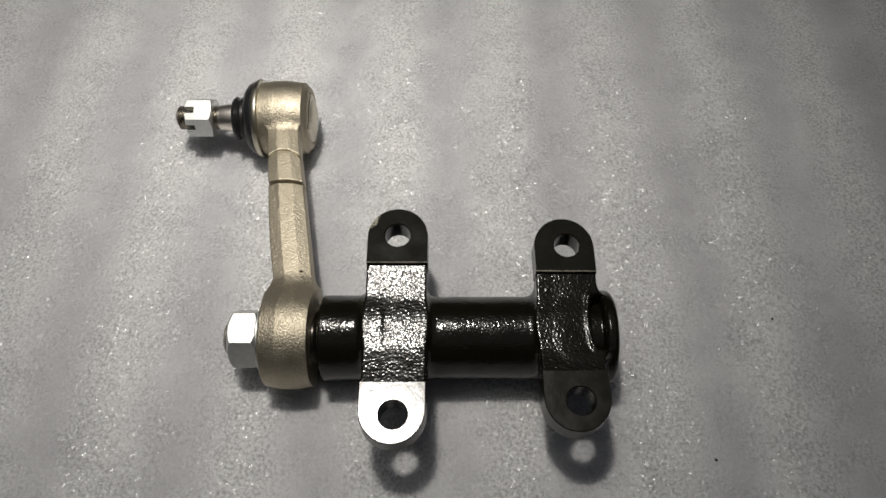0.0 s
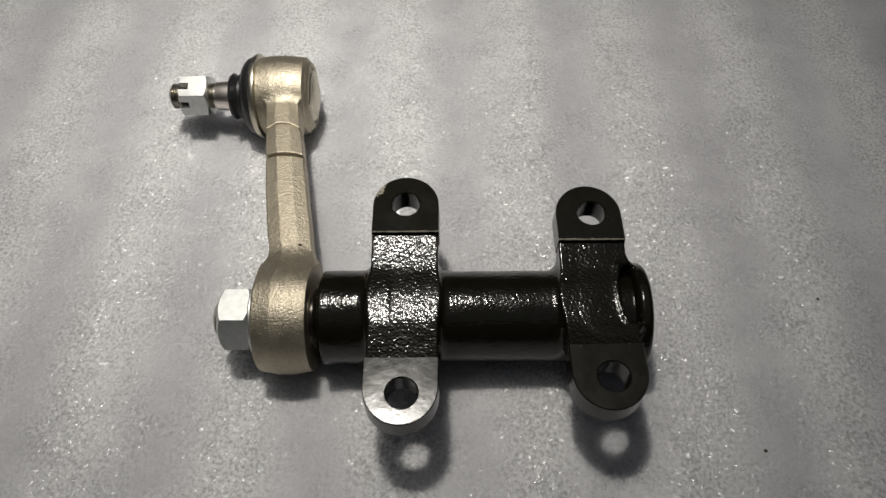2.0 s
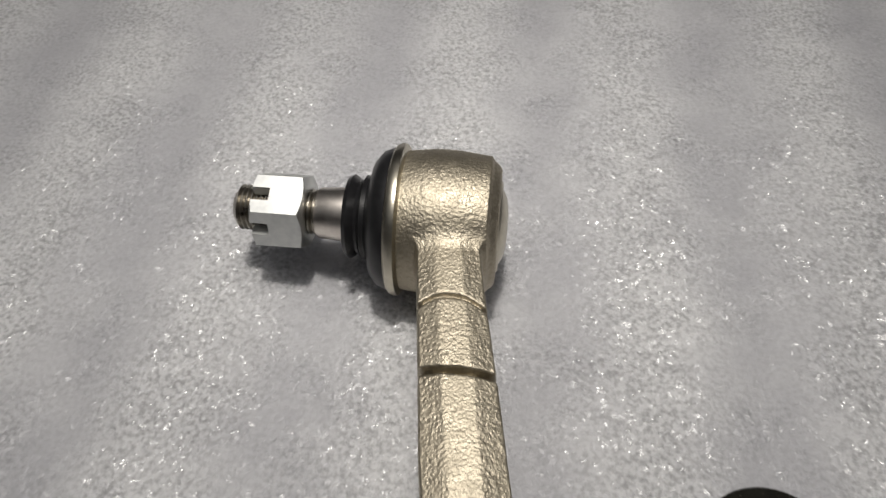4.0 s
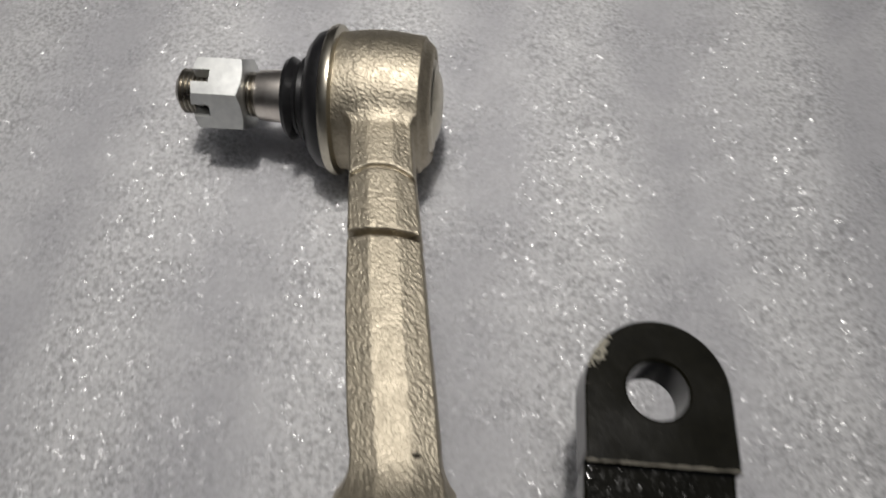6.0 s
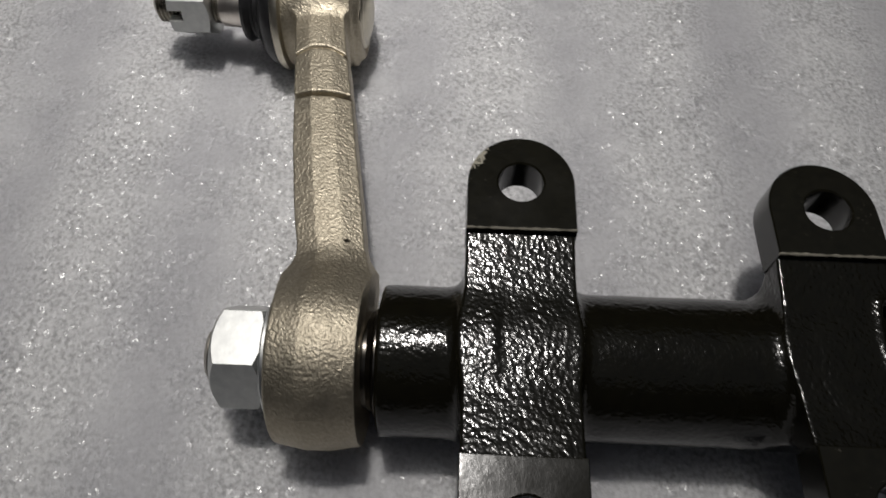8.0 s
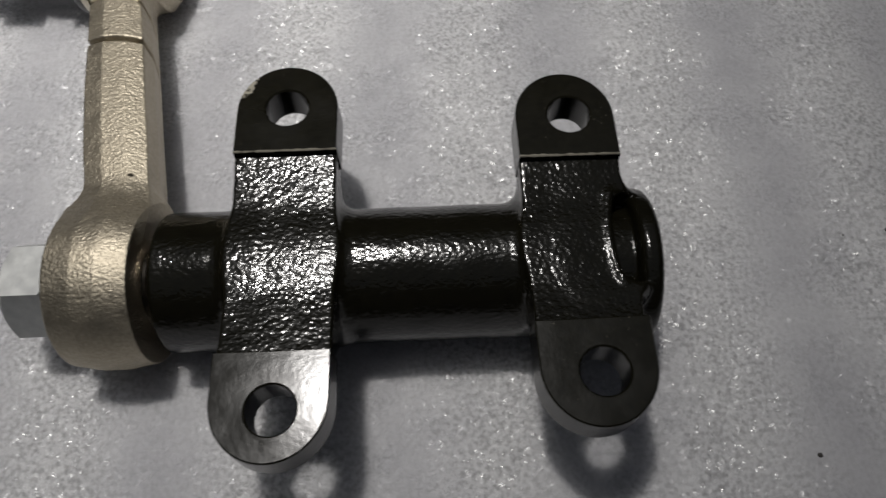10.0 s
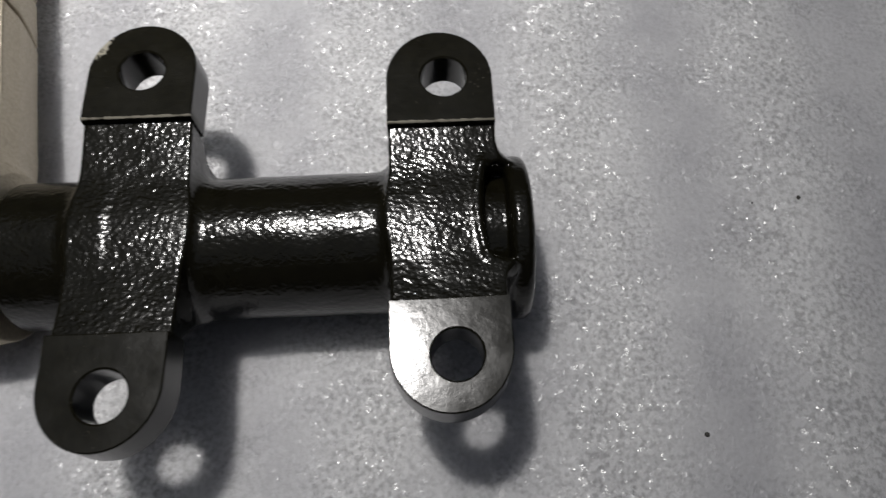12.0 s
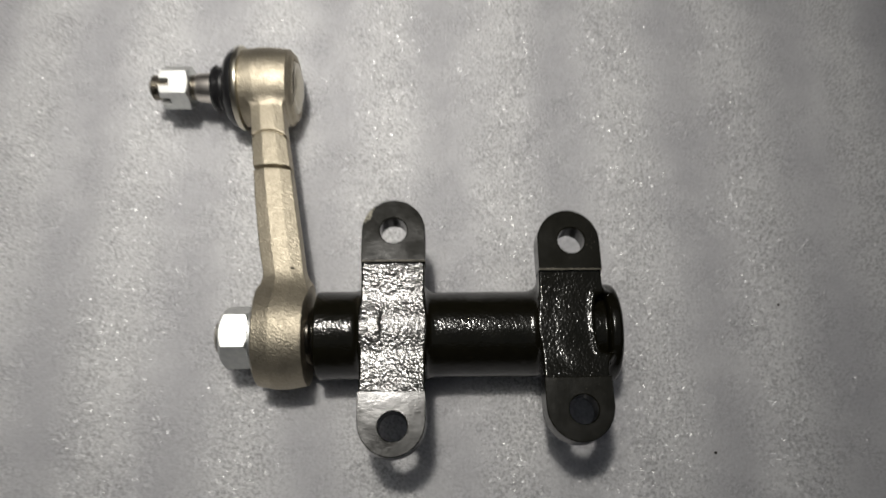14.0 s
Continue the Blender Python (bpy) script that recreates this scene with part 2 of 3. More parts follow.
def rings(loops, close_first=True, close_last=True, tube=False):
    """Verts and faces of a skin over loops of equal count."""
    n = len(loops[0])
    verts = [tuple(v) for loop in loops for v in loop]
    faces = []
    count = len(loops)
    for k in range(count if tube else count - 1):
        a, b = k * n, ((k + 1) % count) * n
        faces += [(a + i, a + (i + 1) % n, b + (i + 1) % n, b + i) for i in range(n)]
    if not tube:
        if close_first:
            faces.append(tuple(range(n))[::-1])
        if close_last:
            faces.append(tuple((count - 1) * n + i for i in range(n)))
    return verts, faces


def lathe(profile, cy, cz, n=72, tube=False):
    """Turned about a line along x through (cy, cz); profile of (x, radius)."""
    loops = [[(x, cy + r * math.sin(2 * math.pi * i / n), cz + r * math.cos(2 * math.pi * i / n)) for i in range(n)] for x, r in profile]
    return rings(loops, tube=tube)


def thread_profile(x0, x1, r, pitch, depth):
    rows = []
    k = 0
    while x0 + k * pitch < x1 - pitch * 0.9:
        x = x0 + k * pitch
        rows += [(x, r - depth), (x + pitch * 0.4, r), (x + pitch * 0.6, r)]
        k += 1
    return rows


def solid(f, lo, hi, h):
    """Skin of the zero level of a distance function on a grid of step h."""
    axes = [np.arange(a, b + h, h) for a, b in zip(lo, hi)]
    x, y, z = np.meshgrid(*axes, indexing="ij")
    v = f(x, y, z)
    inside = v < 0
    nx, ny, nz = (s - 1 for s in v.shape)
    acc = np.zeros((nx, ny, nz, 3))
    cnt = np.zeros((nx, ny, nz))
    corners = [(i, j, k) for i in (0, 1) for j in (0, 1) for k in (0, 1)]

    def block(arr, c):
        return arr[c[0]:c[0] + nx, c[1]:c[1] + ny, c[2]:c[2] + nz]

    for a in corners:
        for ax in range(3):
            if a[ax] == 0:
                b = tuple(1 if q == ax else a[q] for q in range(3))
                va, vb = block(v, a), block(v, b)
                cross = (va < 0) != (vb < 0)
                t = np.where(cross, va / np.where(va - vb == 0, 1, va - vb), 0)
                for q in range(3):
                    acc[..., q] += np.where(cross, a[q] + (t if q == ax else 0), 0)
                cnt += cross
    ids = -np.ones((nx, ny, nz), dtype=int)
    on = cnt > 0
    ids[on] = np.arange(on.sum())
    cell = np.argwhere(on)
    p = (cell + acc[on] / cnt[on][:, None]) * h + np.array([a[0] for a in axes])
    for _ in range(3):
        e = h * 0.25
        d = f(*p.T)
        g = np.stack([f(*(p + np.eye(3)[q] * e).T) - f(*(p - np.eye(3)[q] * e).T) for q in range(3)], 1) / (2 * e)
        g2 = np.maximum((g * g).sum(1), 0.3)
        p = p - np.clip(d / g2, -h * 0.5, h * 0.5)[:, None] * g * 0.8
    faces = []
    for ax in range(3):
        b, c = [(1, 2), (2, 0), (0, 1)][ax]
        s0, s1 = [slice(1, -1)] * 3, [slice(1, -1)] * 3
        s0[ax], s1[ax] = slice(0, -1), slice(1, None)
        v0, v1 = inside[tuple(s0)], inside[tuple(s1)]
        at = np.argwhere(v0 != v1)
        sign = v0[v0 != v1]
        at[:, b] += 1
        at[:, c] += 1
        quad = []
        for db, dc in ((-1, -1), (0, -1), (0, 0), (-1, 0)):
            q = at.copy()
            q[:, b] += db
            q[:, c] += dc
            quad.append(ids[q[:, 0], q[:, 1], q[:, 2]])
        quad = np.stack(quad, 1)
        quad[~sign] = quad[~sign][:, ::-1]
        faces.append(quad)
    return p.tolist(), np.concatenate(faces).tolist()


def finer(skin, f, h):
    """Each face split into four, and the new corners drawn onto the zero level of f again."""
    p, q = np.array(skin[0]), np.array(skin[1])
    n = len(p)
    pairs = np.sort(np.stack([q, np.roll(q, -1, 1)], -1).reshape(-1, 2), 1)
    code, back = np.unique(pairs[:, 0] * n + pairs[:, 1], return_inverse=True)
    mid = n + back.reshape(-1, 4)
    middle = n + len(code) + np.arange(len(q))
    p = np.concatenate([p, (p[code // n] + p[code % n]) / 2, p[q].mean(1)])
    d, g = slope(f, p, h)
    p = p - np.clip(d / np.maximum((g * g).sum(1), 0.3), -h, h)[:, None] * g * 0.8
    quads = [np.stack([q[:, k], mid[:, k], middle, mid[:, k - 1]], 1) for k in range(4)]
    return p, np.concatenate(quads)


def slope(f, p, h):
    """Distance and its gradient at points."""
    e = h * 0.25
    return f(*p.T), np.stack([f(*(p + np.eye(3)[q] * e).T) - f(*(p - np.eye(3)[q] * e).T) for q in range(3)], 1) / (2 * e)


def lumps(p, size, seed):
    """Smooth random field, -1 to 1, with features of about that size."""
    u = p / size + seed * 17.31
    base = np.floor(u).astype(np.int64)
    w = u - base
    w = w * w * w * (w * (w * 6 - 15) + 10)
    total = np.zeros(len(p))
    for i in (0, 1):
        for j in (0, 1):
            for k in (0, 1):
                c = base + (i, j, k)
                hsh = (c[:, 0] * 73856093 ^ c[:, 1] * 19349663 ^ c[:, 2] * 83492791 ^ seed * 2654435) & 0x7FFFFFFF
                hsh = (hsh * 1103515245 + 12345) & 0x7FFFFFFF
                hsh = ((hsh >> 13) ^ hsh) * 1274126177 & 0x7FFFFFFF
                total += (hsh / 0x3FFFFFFF - 1) * (w[:, 0] if i else 1 - w[:, 0]) * (w[:, 1] if j else 1 - w[:, 1]) * (w[:, 2] if k else 1 - w[:, 2])
    return total


def rough_skin(skin, f, h, relief):
    """The skin made finer, then raised and sunk along its normal by relief(points)."""
    p, q = finer(skin, f, h)
    g = slope(f, p, h)[1]
    g /= np.maximum(np.linalg.norm(g, axis=1), 0.2)[:, None]
    p = p + g * relief(p)[:, None]
    return p.tolist(), q.tolist()


def smin(a, b, k):
    h = np.clip(0.5 + 0.5 * (b - a) / k, 0, 1)
    return b + (a - b) * h - k * h * (1 - h)


def smax(a, b, k):
    return -smin(-a, -b, k)


def box(x, y, z, c, half, r):
    qx, qy, qz = (np.abs(v - o) - s + r for v, o, s in zip((x, y, z), c, half))
    return np.sqrt(np.maximum(qx, 0) ** 2 + np.maximum(qy, 0) ** 2 + np.maximum(qz, 0) ** 2) + np.minimum(np.maximum(np.maximum(qx, qy), qz), 0) - r


def rod(x, y, z, cy, cz, x0, x1, radius, r):
    """Rounded cylinder along x."""
    qr = np.hypot(y - cy, z - cz) - radius + r
    qx = np.abs(x - (x0 + x1) / 2) - (x1 - x0) / 2 + r
    return np.sqrt(np.maximum(qr, 0) ** 2 + np.maximum(qx, 0) ** 2) + np.minimum(np.maximum(qr, qx), 0) - r


# ---- the place: floor, walls, ceiling ----


def slab(name, lo, hi, mat, label):
    bm = bmesh.new()
    bmesh.ops.create_cube(bm, size=1)
    for v in bm.verts:
        v.co = [a + (b - a) * (q + 0.5) for a, b, q in zip(lo, hi, v.co)]
    return tagged(part(name, bm, mat), label, name.split("_")[0], kind="structure")


slab("floor", (-2.1, -2.1, -0.12), (2.1, 2.1, -0.012), FLOOR, "plain grey screed floor under the foam sheet")
slab("wall_north", (-2.0, 2.0, -0.012), (2.0, 2.1, 2.4), WALL, "plain grey painted wall of the room")
slab("wall_south", (-2.0, -2.1, -0.012), (2.0, -2.0, 2.4), WALL, "plain grey painted wall of the room")
slab("wall_east", (2.0, -2.1, -0.012), (2.1, 2.1, 2.4), WALL, "plain grey painted wall of the room")
slab("wall_west", (-2.1, -2.1, -0.012), (-2.0, 2.1, 2.4), WALL, "plain grey painted wall of the room")

# ---- foam sheet ----
FOAM_Z = -0.0014


def foam_height(x, y):
    """Soft wrinkles that run away from the viewer, and the dents pressed by the heavy arm."""
    u = x - 0.0226 + 0.004 * np.sin(5.0 * y + 9.0 * x)
    w = 0.6 * np.sin(u * 2 * np.pi / 0.0715) + 0.4 * np.sin(u * 2 * np.pi / 0.039 + 2.0 * np.sin(u * 11.0 + 1.0))
    h = 0.0009 * w * (0.7 + 0.3 * np.sin(7.0 * x + 4.0 * y))
    for cx, cy, sx, sy, deep in DENTS:
        g = np.exp(-(((x - cx) / sx) ** 2 + ((y - cy) / sy) ** 2))
        h = h * (1 - 0.9 * g) - deep * g
    return h


DENTS = ((-0.079, 0.1387, 0.026, 0.016, 0.0042), (0.010, 0.1387, 0.070, 0.020, 0.0012), (0.083, 0.1391, 0.008, 0.016, 0.0016), (-0.100, 0.285, 0.022, 0.016, 0.0006))


def foam_sheet():
    xs = np.concatenate([np.linspace(-1.1, -0.46, 60), np.linspace(-0.45, 0.5, 240), np.linspace(0.51, 1.1, 60)])
    ys = np.concatenate([np.linspace(-0.9, -0.21, 30), np.linspace(-0.2, 0.75, 120), np.linspace(0.77, 1.2, 30)])
    gx, gy = np.meshgrid(xs, ys, indexing="ij")
    top = np.stack([gx, gy, FOAM_Z + foam_height(gx, gy)], -1).reshape(-1, 3)
    n, m = len(xs), len(ys)
    i, j = np.meshgrid(np.arange(n - 1), np.arange(m - 1), indexing="ij")
    a = (i * m + j).reshape(-1)
    faces = np.stack([a, a + m, a + m + 1, a + 1], 1).tolist()
    edge = [k * m for k in range(n)] + [(n - 1) * m + k for k in range(1, m)] + [k * m + m - 1 for k in range(n - 2, -1, -1)] + [k for k in range(m - 2, 0, -1)]
    verts = top.tolist()
    base = len(verts)
    verts += [(verts[k][0], verts[k][1], -0.012) for k in edge]
    c = len(edge)
    faces += [(edge[k], base + k, base + (k + 1) % c, edge[(k + 1) % c]) for k in range(c)]
    faces.append(tuple(base + k for k in range(c))[::-1])
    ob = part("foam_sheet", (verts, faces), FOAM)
    return tagged(ob, "white sparkling packing foam sheet with soft wrinkles", "foam sheet")


foam_sheet()


def grit(x, y, size):
    """A crumb of dirt on the foam."""
    bm = bmesh.new()
    bmesh.ops.create_icosphere(bm, subdivisions=2, radius=size)
    for v in bm.verts:
        v.co *= 1 + 0.5 * noise.noise(v.co * 900 + Vector((x, y, 0)) * 100)
        v.co.z = v.co.z * 0.6
    z = FOAM_Z + float(foam_height(np.array(x), np.array(y))) + size * 0.4
    for v in bm.verts:
        v.co += Vector((x, y, z))
    return tagged(part("dirt_crumb", bm, DIRT), "tiny dark crumb of dirt on the foam", "dirt", "dirt crumbs")


for gx, gy, gs in ((0.185, 0.159, 0.0007), (0.139, 0.0815, 0.0008), (0.169, 0.158, 0.0004), (0.112, 0.052, 0.0004)):
    grit(gx, gy, gs)

# ---- the steering idler arm ----
AY, AZ = 0.1387, 0.0210       # pivot shaft axis
TUBE_Y = 0.1391               # cast tube round it
BY, BZ = 0.2849, 0.0218       # ball joint axis
idler = tagged(new("steering_idler_arm"), "black steering idler bracket with champagne metal arm on white foam", "car part")
idler.empty_display_size = 0.05


def bracket_form(x, y, z):
    d = rod(x, y, z, TUBE_Y, AZ, -0.0400, 0.082, 0.0213, 0.0012)
    d = smin(d, rod(x, y, z, TUBE_Y, AZ, -0.0622, -0.0300, 0.0220, 0.0014), 0.0010)
    for cx, hw, yc, half in ((-0.0236, 0.0154, 0.1378, 0.0310), (0.0624, 0.0152, 0.1381, 0.0257)):
        u = (y - yc) / half
        dish = z - (0.0431 + 0.0022 * u ** 2 + 0.0009 * u)
        if cx > 0:
            bow = 9.0 * (y - 0.1388) ** 2
            dish = dish - 0.0009 * np.exp(-((x - 0.0716 - bow) / 0.0015) ** 2) * np.clip((0.0165 - np.abs(y - 0.1388)) / 0.003, 0, 1)
        web = box(x, y, z, (cx, yc, 0.034), (hw, half + 0.001, 0.0140), 0.0012)
        web = smax(smax(web, dish, 0.0010), (0.0200 + 1.5 * np.maximum(np.abs(y - yc) - half + 0.0105, 0) - z) * 0.55, 0.0020)
        if cx > 0:
            web = smin(web, box(x, y, z, (0.0700, 0.1385, 0.0330), (0.0125, 0.0180, 0.0095), 0.004), 0.0060)
            web = smax(web, dish, 0.0010)
        d = smin(d, web, 0.0055)
    hub = rod(x, y, z, TUBE_Y, AZ, 0.0757, 0.0820, 0.0216, 0.0012)
    flange = rod(x, y, z, TUBE_Y, AZ, 0.0798, 0.0866, 0.0246, 0.0028)
    d = smin(d, hub, 0.0006)
    pocket = smax(box(x, y, z, (0.0782 + 9.0 * (y - 0.1388) ** 2, 0.1388, 0.0460), (0.0052, 0.0140, 0.0200), 0.0030), 0.0194 - np.hypot(y - TUBE_Y, z - AZ), 0.0010)
    return smin(smax(d, -pocket, 0.0024), flange, 0.0012)


def casting_relief(p):
    """Coarse orange peel on the two webs, finer on the turned tube, none on the end flange."""
    near = np.minimum(np.abs(p[:, 0] + 0.0236), np.abs(p[:, 0] - 0.0624))
    web = np.clip((0.0170 - near) / 0.002, 0, 1) * np.clip((p[:, 2] - 0.036) / 0.004, 0, 1)
    tube = np.clip((0.0800 - p[:, 0]) / 0.003, 0.3, 1)
    wide = lumps(p, 0.0008, 1) + 0.40 * lumps(p, 0.0019, 2)
    peel = np.abs(wide) ** 0.8 * np.sign(wide)
    return peel * (0.000032 * tube + 0.000020 * web) + 0.00010 * lumps(p, 0.008, 3) * tube


body = part("bracket_housing", rough_skin(solid(bracket_form, (-0.064, 0.100, -0.006), (0.090, 0.178, 0.051), 0.00065), bracket_form, 0.00065, casting_relief),
            CAST_BLACK, idler, "glossy black painted casting with a rough skin", crease=62)


def lug(parent, hx, hy, x0, x1, ystep, yend, top, paint, rise=0.0):
    """D-shaped machined lug with a bolt hole, flat face up."""
    s = 1 if yend > ystep else -1
    xc, hw, cy = (x0 + x1) / 2, (x1 - x0) / 2, yend - s * 0.0165
    ang = np.linspace(0, 2 * np.pi, 96, endpoint=False)
    edges = [math.atan2(ystep - hy, x - hx) % (2 * math.pi) for x in (x0, x1)]
    ang = np.sort(np.concatenate([ang, edges]))
    lo, hi = np.zeros_like(ang), np.full_like(ang, 0.06)
    for _ in range(40):
        mid = (lo + hi) / 2
        px, py = hx + mid * np.cos(ang), hy + mid * np.sin(ang)
        ok = (np.abs(px - xc) <= hw) & ((py - ystep) * s >= 0)
        e = np.maximum((py - cy) * s, 0) / 0.0165
        ok &= ((px - xc) / hw) ** 2 * (e > 0) + e ** 2 < 1
        lo, hi = np.where(ok, mid, lo), np.where(ok, hi, mid)
    hole = np.full_like(ang, 0.0066)

    def loop(r, z):
        return np.stack([hx + r * np.cos(ang), hy + r * np.sin(ang), z + rise * r * np.cos(ang)], 1).tolist()

    b, low = 0.0004, top - 0.0120
    loops = [loop(hole + 0.0005, top), loop(lo - b, top), loop(lo, top - b), loop(lo + 0.0004, low + 0.001), loop(lo - 0.0006, low),
             loop(hole + 0.0005, low), loop(hole, low + 0.0005), loop(hole, top - 0.0005)]
    return part("mounting_lug", rings(loops, tube=True), paint, parent, "flat machined lug with a bolt hole, painted black")


lug(body, -0.0235, 0.1848, -0.0390, -0.0079, 0.1687, 0.2010, 0.0488, PAD_CHIPPED)
lug(body, -0.0230, 0.0910, -0.0392, -0.0081, 0.1068, 0.0775, 0.0468, PAD_BLACK)
lug(body, 0.0637, 0.1790, 0.0471, 0.0776, 0.1638, 0.1950, 0.0485, PAD_NICKED)
lug(body, 0.0636, 0.0975, 0.0467, 0.0777, 0.1123, 0.0830, 0.0472, PAD_BLACK, rise=0.04)

part("pivot_shaft", lathe([(-0.094, 0.0105), (-0.0685, 0.0105), (-0.0680, 0.0138), (-0.0655, 0.0138), (-0.0653, 0.0145), (-0.0640, 0.0150), (-0.0630, 0.0168), (-0.0610, 0.0168), (-0.055, 0.0168)], AY, AZ), DARK_STEEL, idler, "oily turned steel shaft")

ARM_Y = [0.140, 0.155, 0.165, 0.179, 0.2045, 0.228, 0.252, 0.29]
ARM_X = [-0.0788, -0.0788, -0.0790, -0.0817, -0.0862, -0.0898, -0.0937, -0.0990]
ARM_W = [0.0060, 0.0078, 0.0098, 0.0104, 0.0102, 0.0097, 0.0091, 0.0085]


def arm_form(x, y, z):
    eye = smax(rod(x, y, z, AY, AZ, -0.0914, -0.0640, 0.0262, 0.0042), x + 0.0668, 0.0014)
    eye = smax(eye, np.hypot(y - AY, z - AZ) - 0.0261 + 0.19 * np.maximum(np.abs(x + 0.0788) - 0.0034, 0), 0.0002)
    ball = rod(x, y, z, BY, BZ, -0.1108, -0.0845, 0.0228, 0.0020)
    ball = smax(ball, np.hypot(y - BY, z - BZ) - 0.0229 + 0.13 * np.maximum(np.abs(x + 0.0985) - 0.0030, 0), 0.0002)
    ball = smin(ball, rod(x, y, z, BY, BZ, -0.1000, -0.0812, 0.0192, 0.0022), 0.004)
    ball = smax(ball, -rod(x, y, z, BY, BZ, -0.0824, -0.0700, 0.0152, 0.0004), 0.0006)
    for turn in (0.6, 2.2, 3.7, 5.3):
        sy, sz = BY + 0.0155 * math.sin(turn), BZ + 0.0155 * math.cos(turn)
        ball = smax(ball, -(np.sqrt((x + 0.0805) ** 2 + (y - sy) ** 2 + (z - sz) ** 2) - 0.0022), 0.0006)
    cx, w = np.interp(y, ARM_Y, ARM_X) + np.interp(z, [0.004, 0.0300], [0.0012, 0.0007]), np.interp(y, ARM_Y, ARM_W)
    ax, az = np.abs(x - cx), np.abs(z - 0.0215)
    hz = np.interp(y, [0.15, 0.17, 0.20, 0.25], [0.0150, 0.0157, 0.0157, 0.0152])
    w = w + np.interp(z, [0.004, 0.016, 0.0265, 0.0345], [-0.0048, -0.0014, 0.0006, 0.0002])
    shank = smax((ax - w) * 0.97, az - hz, 0.0030)
    shank = smax(shank, az - hz + 0.26 * np.maximum(ax - 0.36 * w, 0), 0.0002)
    shank = smax(shank, np.abs(y - 0.215) - 0.066, 0.002)
    d = smin(eye, shank, 0.010)
    d = smin(d, ball, 0.003)
    mark = np.exp(-((y - 0.2272 + 6.0 * (x - cx) ** 2) / 0.0007) ** 2) * (0.0033 + 0.0006 * np.sin(900.0 * x))
    seam = np.exp(-((y - 0.2490 + 40.0 * (x - cx) ** 2) / 0.0006) ** 2) * 0.0012
    return d + (mark + seam) * (ax < 0.02)


def arm_relief(p):
    """Grain of the forged skin, with low waves left by the die."""
    return 0.000052 * lumps(p, 0.00065, 5) + 0.000022 * lumps(p, 0.0013, 6) + 0.00005 * lumps(p, 0.007, 7)


part("arm", rough_skin(solid(arm_form, (-0.117, 0.109, -0.008), (-0.060, 0.311, 0.050), 0.00056), arm_form, 0.00056, arm_relief),
     ARM_METAL, idler, "champagne-coloured cast metal arm with a grainy skin", crease=62)


def hexagon(apothem, turn, n=72):
    """Radius of a hexagon, corner at the angle turn."""
    a = np.arange(n) * 2 * np.pi / n
    q = (a - turn + np.pi / 6) % (np.pi / 3) - np.pi / 6
    return a, apothem / np.cos(np.pi / 6 - np.abs(q))


def hex_nut(x0, x1, cy, cz, apothem, turn):
    a, r = hexagon(apothem, turn)
    flat = apothem * 0.93

    def loop(x, rad):
        xx = x if np.ndim(x) else np.full_like(a, x)
        return np.stack([xx, cy + rad * np.sin(a), cz + rad * np.cos(a)], 1).tolist()

    drop = np.maximum(r - flat, 0) * 0.8
    return rings([loop(x0, np.full_like(a, flat)), loop(x0 + drop, r), loop(x1 - drop, r), loop(x1, np.full_like(a, flat))])


part("lock_nut", hex_nut(-0.1092, -0.0935, AY, AZ, 0.0139, radians(30)), ZINC, idler, "bright zinc-plated hexagon nut")
part("washer", lathe([(-0.0940, 0.008), (-0.0940, 0.0172), (-0.0935, 0.0176), (-0.0912, 0.0176), (-0.0918, 0.008)], AY, AZ), ZINC, idler, "zinc-plated washer")
part("shaft_end", lathe([(-0.1122, 0.0075)] + thread_profile(-0.1117, -0.1085, 0.0088, 0.0015, 0.0008) + [(-0.108, 0.008)], AY, AZ), THREAD, idler, "threaded shaft end")


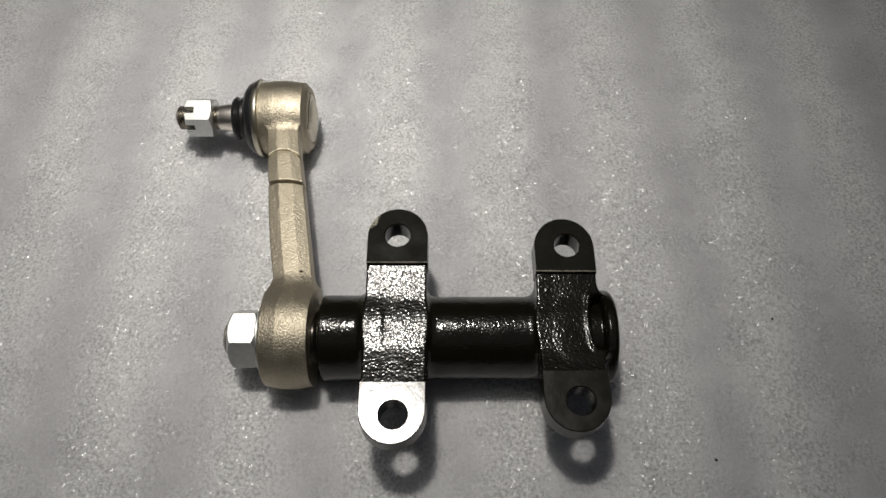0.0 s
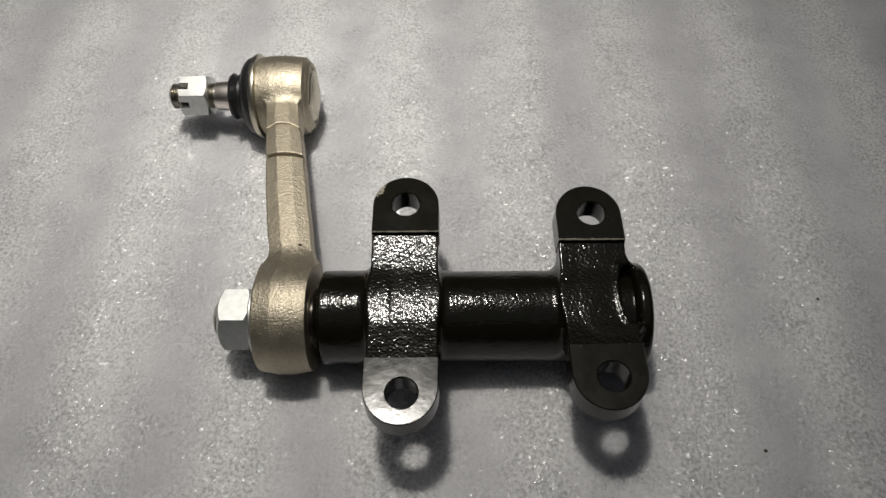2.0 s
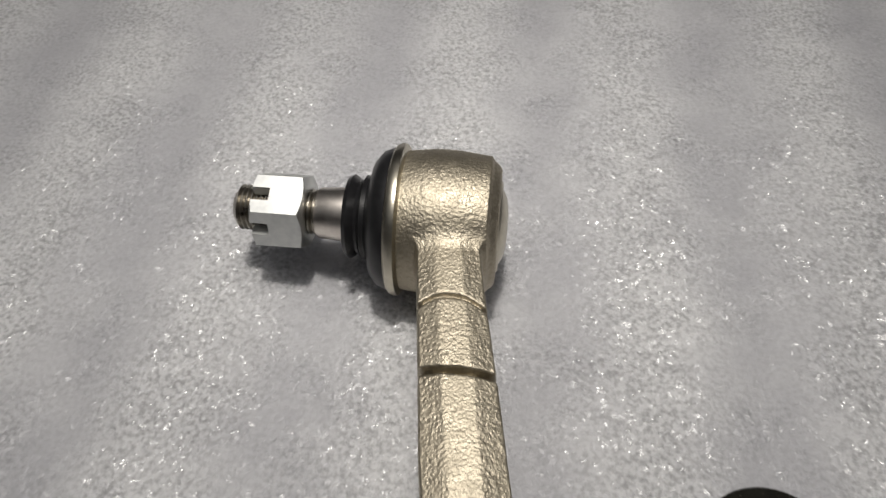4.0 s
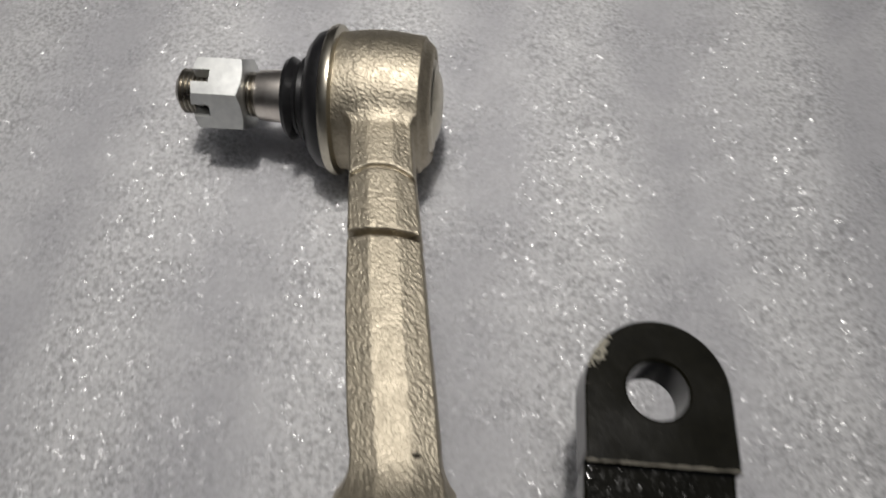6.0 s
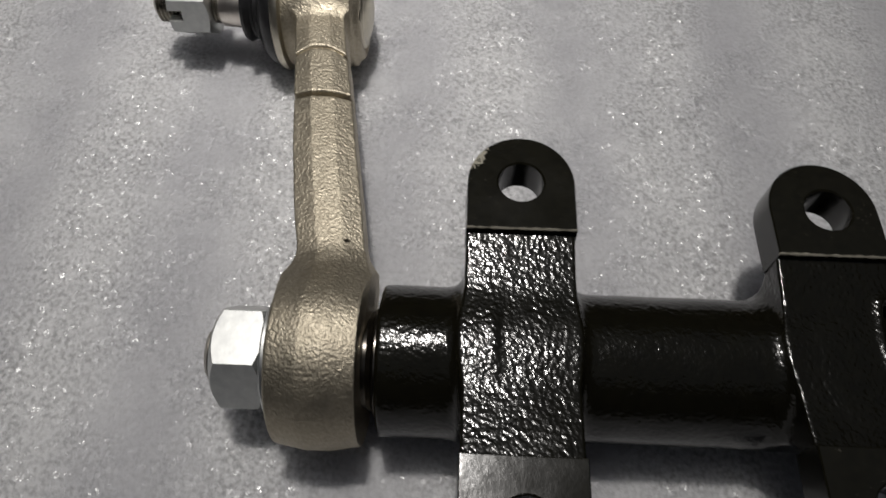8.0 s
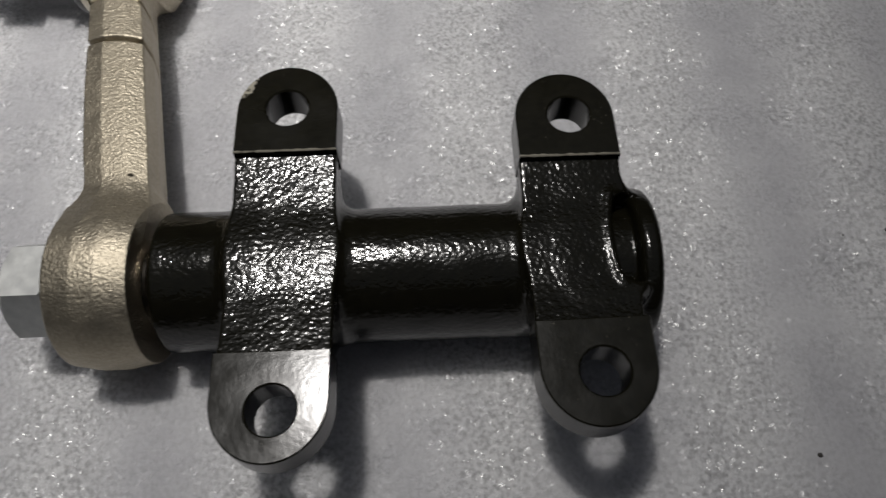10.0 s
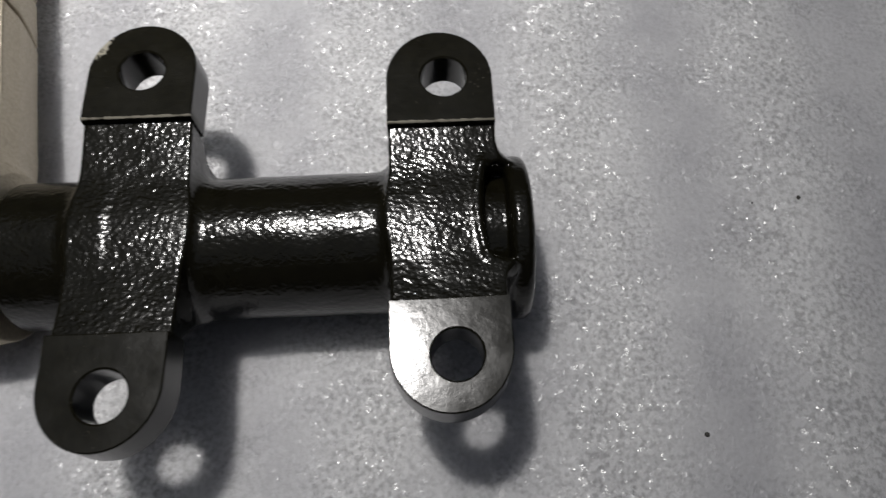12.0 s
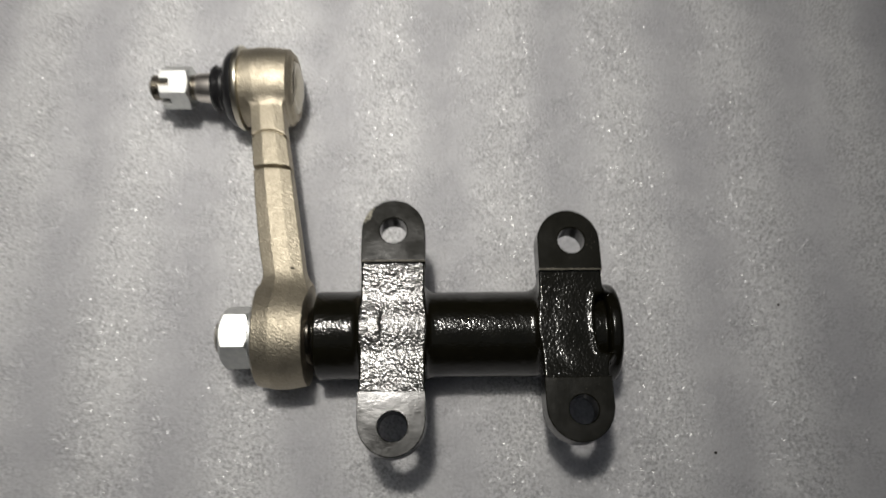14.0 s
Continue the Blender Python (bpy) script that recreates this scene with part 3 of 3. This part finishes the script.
def castle_nut(x0, x1, cut, cy, cz, apothem, turn, bore):
    """Hexagon nut with six slots cut across the middles of its sides."""
    rows, slot = [], radians(11)
    for k in range(6):
        t = turn + k * math.pi / 3
        mid = t + math.pi / 6
        rows += [(t + q * (mid - slot - t) / 4, x0) for q in range(5)]
        rows += [(mid - slot, x0 + cut), (mid, x0 + cut), (mid + slot, x0 + cut)]
        rows += [(mid + slot + q * (mid - slot - t) / 4, x0) for q in range(4)]
    a, top = np.array([r[0] for r in rows]), np.array([r[1] for r in rows])
    q = (a - turn + np.pi / 6) % (np.pi / 3) - np.pi / 6
    r = apothem / np.cos(np.pi / 6 - np.abs(q))
    drop = np.maximum(r - apothem * 0.97, 0) * 0.58

    def loop(x, rad):
        return np.stack([x + 0 * a, cy + rad * np.sin(a), cz + rad * np.cos(a)], 1).tolist()

    flat, hole = np.full_like(a, apothem * 0.97), np.full_like(a, bore)
    return rings([loop(x1, hole), loop(x1, flat), loop(x1 - drop, r), loop(np.maximum(top, x0 + drop), r), loop(top, flat), loop(top, hole)], tube=True)


part("castle_nut", castle_nut(-0.1574, -0.1410, 0.0058, BY + 0.0007, BZ, 0.0110, radians(-45), 0.0071), ZINC, idler, "zinc-plated castle nut with slots")
stud = part("ball_stud", lathe([(-0.1385, 0.0068), (-0.1380, 0.0078), (-0.1372, 0.0081), (-0.1270, 0.0088), (-0.112, 0.0089)], BY + 0.0005, BZ), STEEL, idler, "polished tapered steel stud")
part("stud_thread", lathe([(-0.1645, 0.0050), (-0.1637, 0.0058)] + thread_profile(-0.1635, -0.1375, 0.0072, 0.0015, 0.0008) + [(-0.1372, 0.0062)], BY + 0.0007, BZ), THREAD, stud, "threaded steel stud end")
part("dust_boot", lathe([(-0.1270, 0.0094), (-0.1284, 0.0112), (-0.1283, 0.0126), (-0.1270, 0.0133), (-0.1258, 0.0126), (-0.1249, 0.0116), (-0.1240, 0.0119), (-0.1229, 0.0134),
                         (-0.1216, 0.0130), (-0.1209, 0.0140), (-0.1198, 0.0185), (-0.1176, 0.0212), (-0.1148, 0.0224), (-0.1105, 0.0224)], BY, BZ), RUBBER, idler, "ribbed black rubber dust boot")
part("retaining_ring", lathe([(-0.1143, 0.0195), (-0.1145, 0.0220), (-0.1136, 0.0234), (-0.1122, 0.0240), (-0.1110, 0.0238), (-0.1102, 0.0226), (-0.1102, 0.0195)], BY, BZ), RING, idler, "yellowish plated retaining ring")
part("end_plug", lathe([(-0.0836, 0.0148), (-0.0814, 0.0147), (-0.0806, 0.0138), (-0.0806, 0.0118), (-0.0799, 0.0108), (-0.0791, 0.0090), (-0.0786, 0.0066), (-0.0784, 0.0040), (-0.0784, 0.0012)], BY, BZ), RING, idler, "pressed metal end plug")
